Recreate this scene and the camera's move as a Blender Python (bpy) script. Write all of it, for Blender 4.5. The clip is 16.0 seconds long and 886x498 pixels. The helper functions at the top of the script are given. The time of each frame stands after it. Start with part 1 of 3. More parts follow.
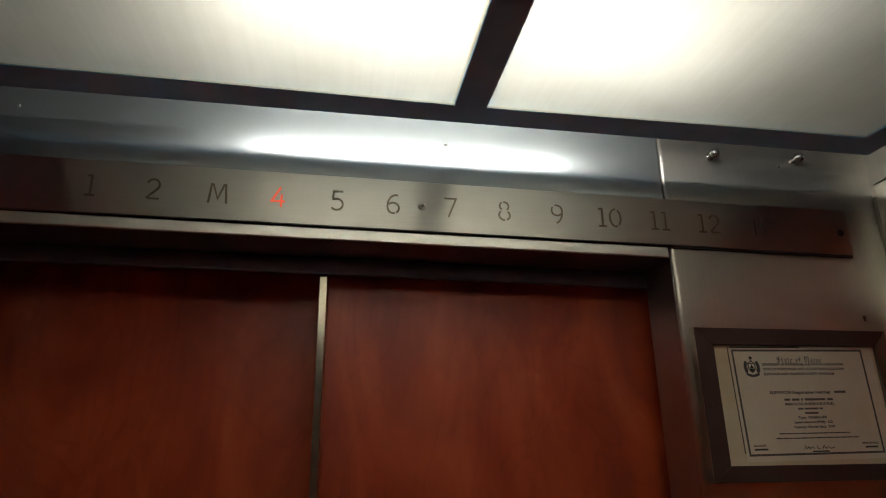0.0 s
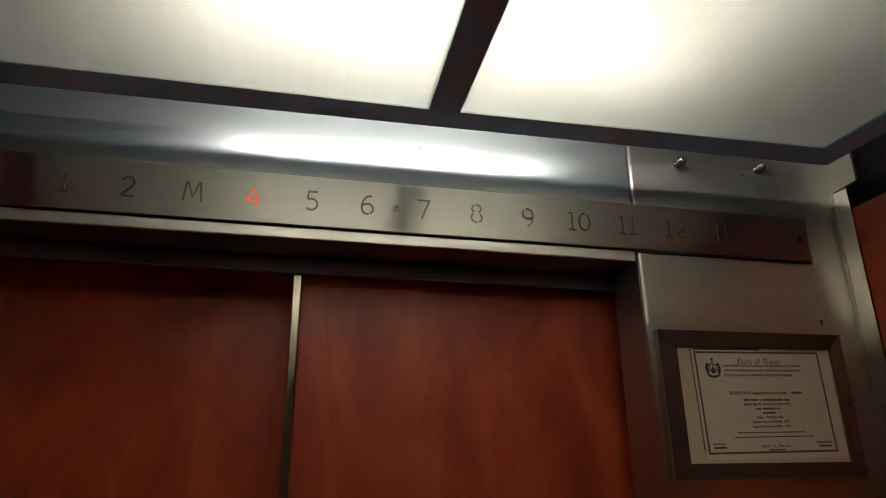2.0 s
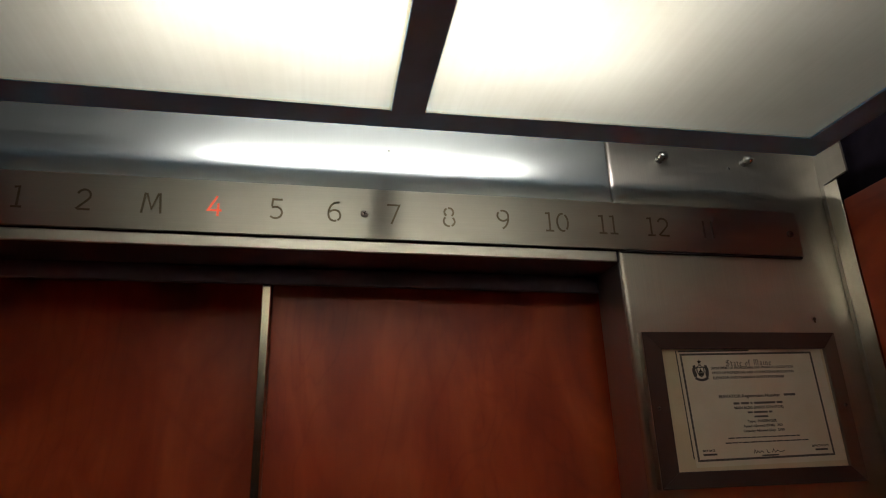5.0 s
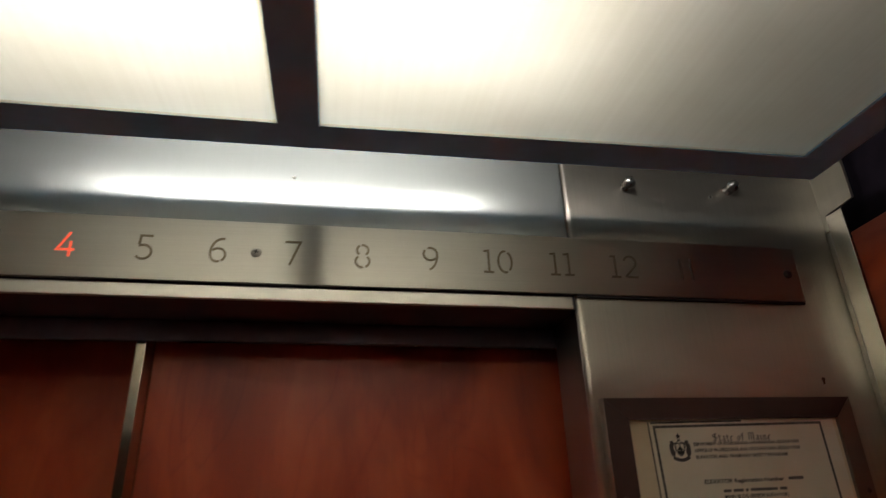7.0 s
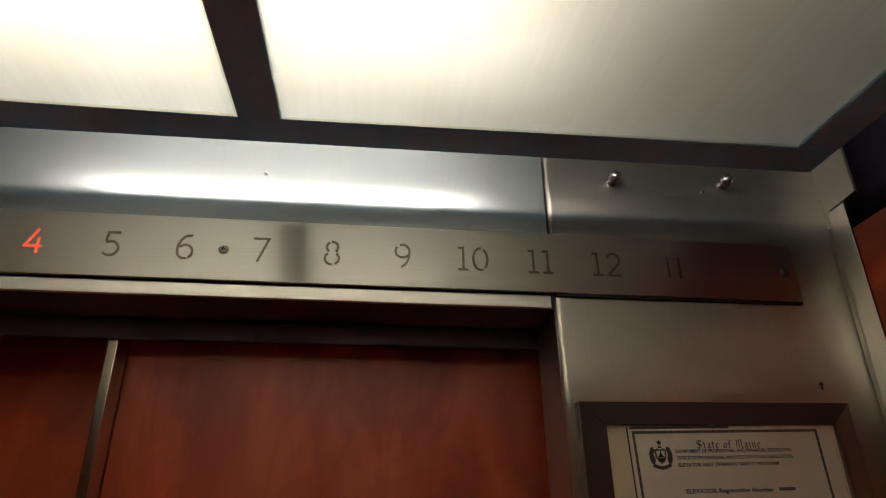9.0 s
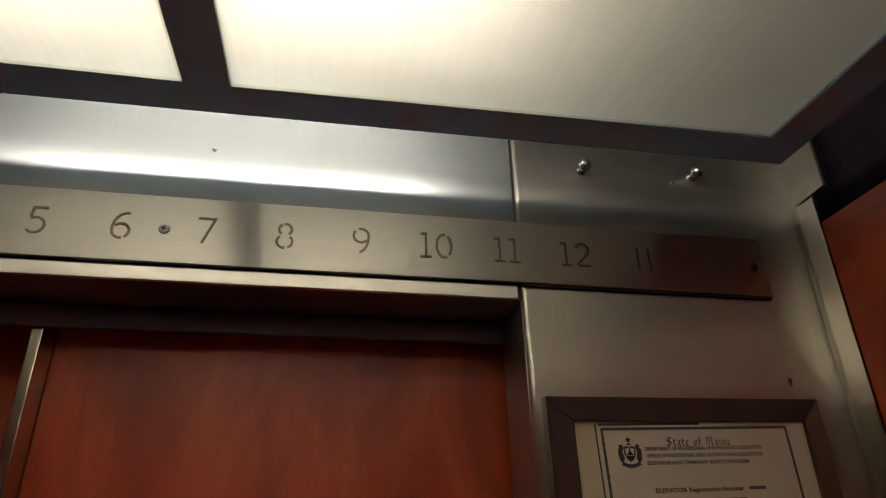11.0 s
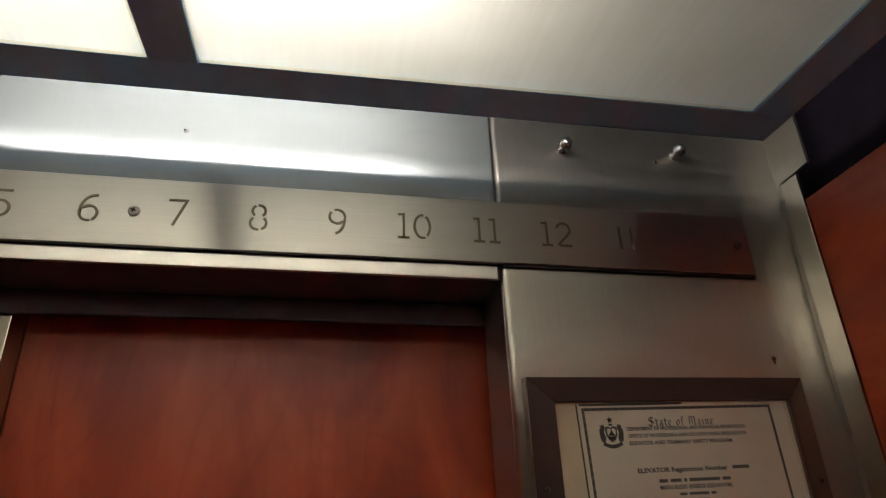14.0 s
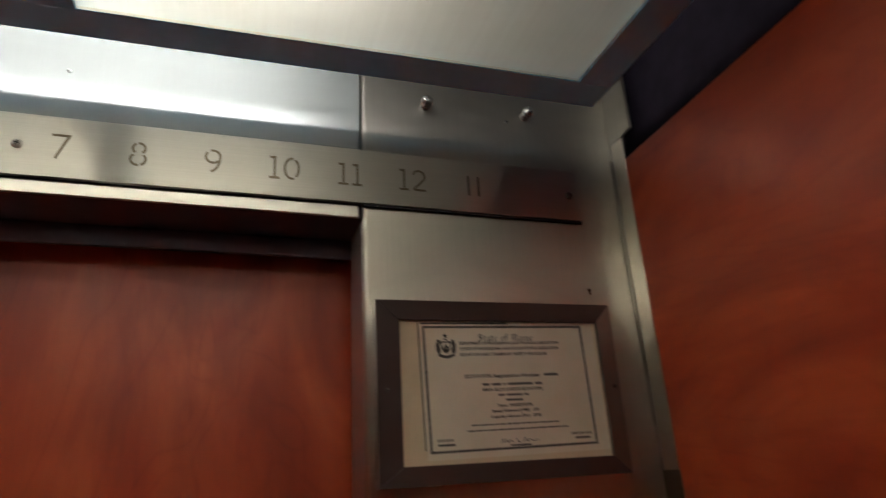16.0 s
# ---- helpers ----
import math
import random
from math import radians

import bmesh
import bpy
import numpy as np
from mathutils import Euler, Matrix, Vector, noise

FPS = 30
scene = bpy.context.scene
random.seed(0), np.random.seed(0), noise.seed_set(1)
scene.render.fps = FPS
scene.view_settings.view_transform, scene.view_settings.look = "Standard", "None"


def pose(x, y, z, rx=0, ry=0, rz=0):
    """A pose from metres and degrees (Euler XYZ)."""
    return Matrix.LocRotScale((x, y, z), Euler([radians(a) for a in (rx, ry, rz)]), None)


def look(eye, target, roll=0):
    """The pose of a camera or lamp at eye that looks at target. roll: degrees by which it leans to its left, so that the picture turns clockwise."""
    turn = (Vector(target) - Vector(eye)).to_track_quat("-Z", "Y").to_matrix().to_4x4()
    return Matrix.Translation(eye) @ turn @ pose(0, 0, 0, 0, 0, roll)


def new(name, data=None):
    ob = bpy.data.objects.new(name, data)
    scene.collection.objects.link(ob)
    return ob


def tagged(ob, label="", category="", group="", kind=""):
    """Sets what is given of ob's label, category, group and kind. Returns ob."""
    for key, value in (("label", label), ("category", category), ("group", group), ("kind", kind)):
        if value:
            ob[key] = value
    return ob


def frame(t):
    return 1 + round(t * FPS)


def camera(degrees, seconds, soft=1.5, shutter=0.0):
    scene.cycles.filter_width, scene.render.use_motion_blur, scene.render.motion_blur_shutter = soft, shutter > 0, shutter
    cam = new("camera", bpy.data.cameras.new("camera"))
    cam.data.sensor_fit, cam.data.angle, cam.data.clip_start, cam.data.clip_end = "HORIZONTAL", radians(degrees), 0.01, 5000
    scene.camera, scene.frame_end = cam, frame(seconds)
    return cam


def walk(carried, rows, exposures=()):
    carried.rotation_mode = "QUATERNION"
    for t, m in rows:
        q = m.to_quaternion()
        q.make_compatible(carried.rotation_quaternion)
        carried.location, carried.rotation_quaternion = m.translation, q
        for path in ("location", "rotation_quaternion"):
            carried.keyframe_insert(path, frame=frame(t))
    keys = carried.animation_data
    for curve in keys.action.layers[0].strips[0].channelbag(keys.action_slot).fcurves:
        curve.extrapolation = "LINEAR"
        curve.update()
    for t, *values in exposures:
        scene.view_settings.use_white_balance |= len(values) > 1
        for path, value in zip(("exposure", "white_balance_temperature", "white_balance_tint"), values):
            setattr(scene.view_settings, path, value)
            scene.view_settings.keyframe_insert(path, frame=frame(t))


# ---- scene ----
cam = camera(71.18, 16.0, 1.0, 0.7)
PATH = [
    (0, (-0.1173, -0.8678, 1.7979), (0.2046, 1.0049, 2.4217), -0.70),
    (0.5, (-0.1153, -0.8824, 1.8063), (0.2150, 0.9949, 2.4119), 0.26),
    (1, (-0.1152, -0.8869, 1.7956), (0.2533, 0.9813, 2.4070), 0.65),
    (1.5, (-0.1057, -0.8866, 1.7909), (0.2687, 0.9773, 2.4121), -0.01),
    (2, (-0.1091, -0.8872, 1.7925), (0.2755, 0.9731, 2.4181), -0.49),
    (2.5, (-0.1064, -0.8883, 1.7896), (0.2836, 0.9675, 2.4250), -0.71),
    (3, (-0.1047, -0.8879, 1.7892), (0.2906, 0.9634, 2.4344), -1.12),
    (3.5, (-0.0940, -0.8862, 1.7906), (0.3153, 0.9646, 2.4286), -1.69),
    (4, (-0.0790, -0.8905, 1.7952), (0.3142, 0.9652, 2.4289), -1.81),
    (6.5, (0.0437, -0.7535, 1.8329), (0.3803, 1.0800, 2.5574), -2.16),
    (7, (0.1015, -0.7192, 1.8501), (0.4247, 1.0871, 2.6455), -2.14),
    (7.5, (0.1582, -0.7171, 1.8581), (0.4147, 1.0919, 2.6716), -1.32),
    (8, (0.1747, -0.7162, 1.8559), (0.3731, 1.0973, 2.6757), -1.11),
    (10.5, (0.1794, -0.6652, 1.8403), (0.4971, 1.1391, 2.6424), -1.02),
    (11, (0.1818, -0.6531, 1.8441), (0.5299, 1.1326, 2.6747), -1.55),
    (11.5, (0.1867, -0.6509, 1.8429), (0.5369, 1.1341, 2.6743), -1.76),
    (12, (0.1901, -0.6414, 1.8428), (0.5717, 1.1331, 2.6828), -1.95),
    (12.5, (0.1968, -0.6412, 1.8437), (0.5682, 1.1402, 2.6735), -1.70),
    (13, (0.1972, -0.6312, 1.8443), (0.6005, 1.1437, 2.6733), -1.95),
    (13.5, (0.1993, -0.6291, 1.8444), (0.5796, 1.1512, 2.6728), -1.48),
    (14, (0.2028, -0.6389, 1.8364), (0.5703, 1.1532, 2.6445), -2.40),
    (14.5, (0.2165, -0.6605, 1.8272), (0.6117, 1.1326, 2.6200), -2.05),
    (15, (0.2235, -0.6811, 1.8113), (0.6217, 1.1073, 2.6133), -2.69),
    (15.5, (0.2290, -0.7062, 1.7942), (0.7357, 1.0868, 2.5210), -2.67),
    (16, (0.2616, -0.7493, 1.7662), (0.8582, 1.0355, 2.4432), -3.47),
]
EXPOSURES = [(0, 0.0, 6400, 9), (1, 0.0, 6500, 10), (4, 0.0, 6520, 10), (6.5, 0.0, 6750, 12), (8, 0.0, 6750, 12), (10.5, 0.1, 7050, 13),
             (12.5, 0.15, 7000, 13), (14, 0.4, 6550, 14), (15, 0.4, 6500, 14), (16, 0.5, 6450, 12)]
walk(cam, [(t, look(eye, target, roll)) for t, eye, target, roll in PATH], EXPOSURES)

# ---- light and exposure ----
world = bpy.data.worlds.new("World")
scene.world = world
world.use_nodes = True
world.node_tree.nodes["Background"].inputs["Color"].default_value = (0.0, 0.0, 0.0, 1)

TUBE_STRENGTH = 22.5
TUBE_STRENGTH_BACK = 50.0
TUBE_COLOR = (1.0, 0.99, 0.95)


# ---- materials ----
def material(name):
    m = bpy.data.materials.new(name)
    m.use_nodes = True
    nt = m.node_tree
    return m, nt, nt.nodes["Principled BSDF"]


def link(nt, a, ao, b, bi):
    nt.links.new(a.outputs[ao], b.inputs[bi])


def coords(nt, scale, rot=(0, 0, 0)):
    tc = nt.nodes.new("ShaderNodeTexCoord")
    mp = nt.nodes.new("ShaderNodeMapping")
    mp.inputs["Scale"].default_value = scale
    mp.inputs["Rotation"].default_value = [radians(a) for a in rot]
    link(nt, tc, "Object", mp, "Vector")
    return mp


def noise_tex(nt, vec, scale, detail=3.0, rough=0.5, distort=0.0):
    n = nt.nodes.new("ShaderNodeTexNoise")
    n.inputs["Scale"].default_value = scale
    n.inputs["Detail"].default_value = detail
    n.inputs["Roughness"].default_value = rough
    n.inputs["Distortion"].default_value = distort
    link(nt, vec, "Vector", n, "Vector")
    return n


def ramp(nt, src, out, stops):
    r = nt.nodes.new("ShaderNodeValToRGB")
    els = r.color_ramp.elements
    while len(els) < len(stops):
        els.new(0.5)
    for e, (p, c) in zip(els, stops):
        e.position, e.color = p, (*c, 1) if len(c) == 3 else c
    link(nt, src, out, r, "Fac")
    return r


def span(nt, src, out, lo, hi):
    r = nt.nodes.new("ShaderNodeMapRange")
    r.inputs["From Min"].default_value, r.inputs["From Max"].default_value = 0.25, 0.75
    r.inputs["To Min"].default_value, r.inputs["To Max"].default_value = lo, hi
    link(nt, src, out, r, "Value")
    return r


def bump(nt, src, out, strength, distance, bsdf, before=None):
    b = nt.nodes.new("ShaderNodeBump")
    b.inputs["Strength"].default_value = strength
    b.inputs["Distance"].default_value = distance
    link(nt, src, out, b, "Height")
    if before:
        link(nt, before, "Normal", b, "Normal")
    link(nt, b, "Normal", bsdf, "Normal")
    return b


def steel(name, brush, tint, lo, hi, wave=0.0, aniso=0.5, dull=0.9, pitch=900, haze=0.0):
    """Brushed stainless steel. brush: the axis along which the polishing lines run; haze: the share of wide, dull gloss."""
    m, nt, b = material(name)
    b.inputs["Metallic"].default_value = 1.0
    scale = {"x": (6, 60, pitch), "z": (pitch, 60, 6)}[brush]
    fine = noise_tex(nt, coords(nt, scale), 1.0, 4.0, 0.65)
    smear = noise_tex(nt, coords(nt, (4, 5, 11)), 1.0, 4.0, 0.6, 0.8)
    mix = nt.nodes.new("ShaderNodeMath")
    mix.operation = "MULTIPLY_ADD"
    mix.inputs[1].default_value = 0.45
    link(nt, fine, "Fac", mix, 0)
    half = nt.nodes.new("ShaderNodeMath")
    half.operation = "MULTIPLY"
    half.inputs[1].default_value = 0.55
    link(nt, smear, "Fac", half, 0)
    link(nt, half, "Value", mix, 2)
    col = ramp(nt, mix, "Value", [(0.3, [c * dull for c in tint]), (0.7, tint)])
    link(nt, col, "Color", b, "Base Color")
    link(nt, span(nt, smear, "Fac", lo, hi), "Result", b, "Roughness")
    b.inputs["Anisotropic"].default_value = aniso
    tan = nt.nodes.new("ShaderNodeTangent")
    tan.direction_type = "RADIAL"
    tan.axis = "X" if brush == "x" else "Z"
    link(nt, tan, "Tangent", b, "Tangent")
    first = None
    if wave:
        slow = noise_tex(nt, coords(nt, (2.2, 1, 5.0)), 1.0, 1.0, 0.4)
        bump(nt, slow, "Fac", 1.0, wave, b, first)
    if haze:
        wide = nt.nodes.new("ShaderNodeBsdfAnisotropic")
        wide.inputs["Roughness"].default_value = 0.52
        link(nt, col, "Color", wide, "Color")
        mx = nt.nodes.new("ShaderNodeMixShader")
        mx.inputs["Fac"].default_value = haze
        link(nt, b, "BSDF", mx, 1)
        link(nt, wide, "BSDF", mx, 2)
        link(nt, mx, "Shader", nt.nodes["Material Output"], "Surface")
    return m


def cherry(name, along, seed, lines=0.07, sheen=0.6):
    """Red cherry laminate: cloudy figure, loose cathedral lines, short dark flecks. along: the axis of the grain."""
    m, nt, b = material(name)

    def grain(across, length):
        scale = (across, across, length) if along == "z" else (across, length, across)
        mp = coords(nt, scale)
        mp.inputs["Location"].default_value = (seed, seed * 1.7, seed * 0.6)
        return mp

    def math(op, a, ao, k, add=None, addo=None):
        n = nt.nodes.new("ShaderNodeMath")
        n.operation = op
        link(nt, a, ao, n, 0)
        n.inputs[1].default_value = k
        if add:
            link(nt, add, addo, n, 2)
        return n

    cloud = noise_tex(nt, grain(6.0, 3.0), 1.0, 3.0, 0.5, 1.6)
    warp = noise_tex(nt, grain(4.2, 1.7), 1.0, 2.0, 0.45, 1.3)
    rings = math("PINGPONG", math("MULTIPLY", warp, "Fac", 11.0), "Value", 0.5)
    thin = ramp(nt, rings, "Value", [(0.0, (0, 0, 0)), (0.16, (0.8, 0.8, 0.8)), (0.5, (1, 1, 1))])
    fibre = noise_tex(nt, grain(110, 4.0), 1.0, 4.0, 0.65)
    fleck = ramp(nt, noise_tex(nt, grain(46, 9.0), 1.0, 2.0, 0.5, 0.3), "Fac", [(0.30, (0, 0, 0)), (0.40, (1, 1, 1)), (1.0, (1, 1, 1))])
    v = math("MULTIPLY_ADD", fibre, "Fac", 0.11, cloud, "Fac")
    v = math("MULTIPLY_ADD", thin, "Color", lines, v, "Value")
    v = math("MULTIPLY_ADD", fleck, "Color", 0.05, v, "Value")
    cols = [(0.44, (0.34, 0.045, 0.018)), (0.60, (0.45, 0.064, 0.022)), (0.78, (0.57, 0.096, 0.032)), (0.95, (0.68, 0.142, 0.049))]
    link(nt, ramp(nt, v, "Value", cols), "Color", b, "Base Color")
    link(nt, span(nt, fibre, "Fac", 0.33, 0.41), "Result", b, "Roughness")
    b.inputs["Specular IOR Level"].default_value = sheen
    bump(nt, fibre, "Fac", 0.04, 0.0004, b)
    return m


def plain(name, color, rough, metal=0.0, grain=0.0, scale=60.0, vary=0.12):
    m, nt, b = material(name)
    n = noise_tex(nt, coords(nt, (scale, scale, scale)), 1.0, 4.0, 0.6)
    r = ramp(nt, n, "Fac", [(0.3, [c * (1 - vary) for c in color]), (0.7, [min(1, c * (1 + vary)) for c in color])])
    link(nt, r, "Color", b, "Base Color")
    link(nt, span(nt, n, "Fac", max(0.02, rough - 0.05), rough + 0.05), "Result", b, "Roughness")
    b.inputs["Metallic"].default_value = metal
    if grain:
        bump(nt, n, "Fac", grain, 0.001, b)
    return m


def lamp_glow(name, color, strength):
    m, nt, b = material(name)
    b.inputs["Base Color"].default_value = (*[c * 0.5 for c in color], 1)
    b.inputs["Emission Color"].default_value = (*color, 1)
    b.inputs["Emission Strength"].default_value = strength
    return m


def diffuser_sheet(name):
    """Milk-white ribbed acrylic that lets the tubes' light through."""
    m, nt, b = material(name)
    rib = noise_tex(nt, coords(nt, (150, 2.5, 1)), 1.0, 1.5, 0.5, 0.2)
    cloud = noise_tex(nt, coords(nt, (7, 7, 7)), 1.0, 3.0, 0.5)
    tr = nt.nodes.new("ShaderNodeBsdfTranslucent")
    mul = nt.nodes.new("ShaderNodeMath")
    mul.operation = "MULTIPLY_ADD"
    mul.inputs[1].default_value = 0.30
    link(nt, rib, "Fac", mul, 0)
    link(nt, cloud, "Fac", mul, 2)
    col = ramp(nt, mul, "Value", [(0.4, (0.76, 0.725, 0.60)), (1.0, (0.93, 0.905, 0.79))])
    link(nt, col, "Color", tr, "Color")
    b.inputs["Base Color"].default_value = (0.80, 0.78, 0.70, 1)
    b.inputs["Roughness"].default_value = 0.35
    bump(nt, rib, "Fac", 0.08, 0.001, b)
    mx = nt.nodes.new("ShaderNodeMixShader")
    mx.inputs["Fac"].default_value = 0.8
    link(nt, b, "BSDF", mx, 1)
    link(nt, tr, "BSDF", mx, 2)
    link(nt, mx, "Shader", nt.nodes["Material Output"], "Surface")
    return m


def opal_strip(name, color):
    """Smoked opal plastic: dull, lets a part of the light through."""
    m, nt, b = material(name)
    n = noise_tex(nt, coords(nt, (9, 9, 40)), 1.0, 3.0, 0.5)
    r = ramp(nt, n, "Fac", [(0.3, [c * 0.85 for c in color]), (0.7, color)])
    tr = nt.nodes.new("ShaderNodeBsdfTranslucent")
    link(nt, r, "Color", tr, "Color")
    link(nt, tr, "BSDF", nt.nodes["Material Output"], "Surface")
    return m


def paper_sheet(name, color):
    m, nt, b = material(name)
    n = noise_tex(nt, coords(nt, (9, 9, 9)), 1.0, 4.0, 0.6)
    r = ramp(nt, n, "Fac", [(0.32, [c * q for c, q in zip(color, (0.90, 0.87, 0.80))]), (0.62, color)])
    link(nt, r, "Color", b, "Base Color")
    b.inputs["Roughness"].default_value = 0.75
    fibre = noise_tex(nt, coords(nt, (600, 600, 600)), 1.0, 2.0)
    bump(nt, fibre, "Fac", 0.1, 0.0002, b)
    return m


TRANSOM = steel("polished_transom_steel", "z", (0.55, 0.58, 0.57), 0.235, 0.262, 0.0034, 0.85, haze=0.45)
PANEL = steel("brushed_panel_steel", "z", (0.62, 0.58, 0.505), 0.282, 0.305, 0.0044, 0.95, 0.80, 520, 0.12)
BAR = steel("brushed_indicator_steel", "x", (0.60, 0.58, 0.52), 0.285, 0.31, 0.0, 0.97, 0.86, 700)
EDGE = steel("worn_edge_steel", "z", (0.88, 0.83, 0.74), 0.235, 0.265, 0.001, 0.6)
HEADER = steel("bull_nosed_steel", "z", (0.66, 0.64, 0.58), 0.34, 0.36, 0.0, 0.8)
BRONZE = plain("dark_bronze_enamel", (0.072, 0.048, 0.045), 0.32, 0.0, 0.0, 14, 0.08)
# Lighter copy of the bronze: puts the right bar's reflection into its tone.
BRONZE_REFLECTION = steel("bronze_reflection_steel", "z", (0.30, 0.27, 0.24), 0.32, 0.35, 0.0, 0.6, haze=0.5)
GREY_TRIM = steel("grey_trim_steel", "z", (0.52, 0.48, 0.43), 0.30, 0.33)
SCREW = plain("screw_steel", (0.52, 0.51, 0.48), 0.28, 1.0)
ZINC = plain("zinc_screw", (0.52, 0.51, 0.48), 0.40, 0.2)
STRIP = steel("dull_strip_steel", "z", (0.30, 0.285, 0.26), 0.24, 0.27, 0.0, 0.3)
DULL = plain("dull_screw_steel", (0.15, 0.135, 0.125), 0.42, 1.0)
REVEAL = steel("dull_jamb_steel", "z", (0.50, 0.47, 0.48), 0.31, 0.34, 0.0, 0.5)
DOOR_EDGE = steel("door_edge_steel", "z", (0.62, 0.55, 0.43), 0.20, 0.24, 0.0, 0.4)
# Dark tone for the shade over the doors, lifted for camera glare.
VOID = plain("soffit_shade_tone", (0.105, 0.090, 0.120), 0.6, 0, 0.05, 30, 0.2)
FAINT = plain("faint_numeral_lens", (0.17, 0.15, 0.12), 0.4, 0.3)
RUST = plain("rusty_screw", (0.10, 0.045, 0.02), 0.8)
UPPER = plain("matt_black_paint", (0.022, 0.017, 0.026), 0.85, 0, 0.05, 30, 0.2)
UPPER.node_tree.nodes["Principled BSDF"].inputs["Specular IOR Level"].default_value = 0.1
BLACK = plain("black_paint", (0.017, 0.015, 0.019), 0.55, 0, 0.05, 30, 0.2)
# Pale blue base colour stands in for lens glare on a dark frame.
FRAME = plain("glare_tinted_frame_paint", (0.38, 0.65, 0.95), 0.6, 0.0, 0.0, 30, 0.06)
ROOF = plain("grey_roof_paint", (0.10, 0.10, 0.095), 0.6, 0, 0.1, 12, 0.15)
WHITE = plain("white_reflector_enamel", (0.70, 0.70, 0.68), 0.4)
WOOD = cherry("cherry_laminate", "z", 0.0)
WOOD_WALL = cherry("cherry_wall_laminate", "y", 3.1, 0.05, 0.4)
WOOD_LEFT = cherry("cherry_rear_door_laminate", "z", 7.3)
NUMERAL = plain("brown_numeral_lens", (0.20, 0.16, 0.10), 0.45)
LIT = lamp_glow("lit_numeral_red", (1.0, 0.13, 0.06), 0.75)
TUBE = lamp_glow("fluorescent_tube", TUBE_COLOR, TUBE_STRENGTH)
# Unseen back tube, made stronger than the front one to fill the car.
TUBE_FILL = lamp_glow("back_fill_tube", TUBE_COLOR, TUBE_STRENGTH_BACK)
SHEET = diffuser_sheet("acrylic_diffuser")
LIP = opal_strip("opal_lip", (0.80, 0.73, 0.58))
PAPER = paper_sheet("white_paper", (0.83, 0.775, 0.655))
OLD_PAPER = paper_sheet("yellowed_paper", (0.76, 0.67, 0.49))
INK = plain("black_ink", (0.03, 0.027, 0.025), 0.7)
BAR_INK = plain("faded_ink", (0.14, 0.13, 0.12), 0.7)
BORDER_INK = plain("washed_out_ink", (0.145, 0.13, 0.115), 0.7)
GREY_INK = plain("grey_ink", (0.085, 0.078, 0.072), 0.7)
DARK_WALL = plain("dark_reflection_wall", (0.035, 0.027, 0.027), 0.5, 0, 0.05, 20, 0.2)
FLOOR = plain("pale_bounce_floor", (0.76, 0.78, 0.82), 0.55, 0, 0.05, 40, 0.12)


# ---- builders ----
def mesh_of(bm, mat, smooth=False):
    me = bpy.data.meshes.new("mesh")
    bm.normal_update()
    bm.to_mesh(me)
    bm.free()
    me.materials.append(mat)
    if smooth:
        for p in me.polygons:
            p.use_smooth = True
    return me


def part(name, bm, mat, parent=None, label="", smooth=False):
    ob = new(name, mesh_of(bm, mat, smooth))
    if parent:
        ob.parent = parent
    if label:
        ob["label"] = label
    return ob


def thing(name, label, category, kind="", group=""):
    ob = new(name)
    ob.empty_display_size = 0.05
    return tagged(ob, label, category, group, kind)


def box(x0, x1, y0, y1, z0, z1, bevel=0.0, seg=2, bm=None):
    own = bm or bmesh.new()
    got = bmesh.ops.create_cube(own, size=1.0)
    vs = got["verts"]
    for v in vs:
        v.co = Vector(((x0 + x1) / 2 + v.co.x * (x1 - x0), (y0 + y1) / 2 + v.co.y * (y1 - y0), (z0 + z1) / 2 + v.co.z * (z1 - z0)))
    if bevel:
        es = list({e for v in vs for e in v.link_edges})
        bmesh.ops.bevel(own, geom=es, offset=bevel, segments=seg, profile=0.6, affect="EDGES")
    return own


def rod(p, q, r, n=20, bm=None, r2=None):
    own = bm or bmesh.new()
    p, q = Vector(p), Vector(q)
    d = q - p
    m = Matrix.Translation((p + q) / 2) @ d.to_track_quat("Z", "Y").to_matrix().to_4x4()
    bmesh.ops.create_cone(own, cap_ends=True, segments=n, radius1=r, radius2=r if r2 is None else r2, depth=d.length, matrix=m)
    return own


def turned(profile, centre, n=24, bm=None):
    """A body turned about the line through centre along y. profile: (radius, out) pairs, out towards the car."""
    own = bm or bmesh.new()
    cx, cy, cz = centre
    rings = []
    for r, out in profile:
        rings.append([own.verts.new((cx + r * math.cos(2 * math.pi * k / n), cy - out, cz + r * math.sin(2 * math.pi * k / n))) for k in range(n)])
    for a, b in zip(rings, rings[1:]):
        for k in range(n):
            own.faces.new((a[k], a[(k + 1) % n], b[(k + 1) % n], b[k]))
    own.faces.new(rings[-1])
    own.faces.new(rings[0][::-1])
    bmesh.ops.recalc_face_normals(own, faces=own.faces)
    return own


def cross_screw(name, x, y, z, r, parent, mat=SCREW, turn=20):
    """A round-headed screw with a cross slot; its parts face the car."""
    head = part(name, turned([(r, 0), (r, r * 0.18), (r * 0.86, r * 0.42), (r * 0.5, r * 0.56), (0.001 * r + 0.0001, r * 0.6)], (x, y, z), 20), mat, parent, "", True)
    slot = bmesh.new()
    for a in (turn, turn + 90):
        b = box(-r * 0.50, r * 0.50, -r * 0.06, r * 0.06, -r * 0.11, r * 0.11, 0, 1, bmesh.new())
        b.transform(Matrix.Translation((x, y - r * 0.6, z)) @ Matrix.Rotation(radians(a), 4, "Y"))
        me = bpy.data.meshes.new("t")
        b.to_mesh(me)
        b.free()
        slot.from_mesh(me)
        bpy.data.meshes.remove(me)
    part("slot", slot, BLACK, head)
    return head


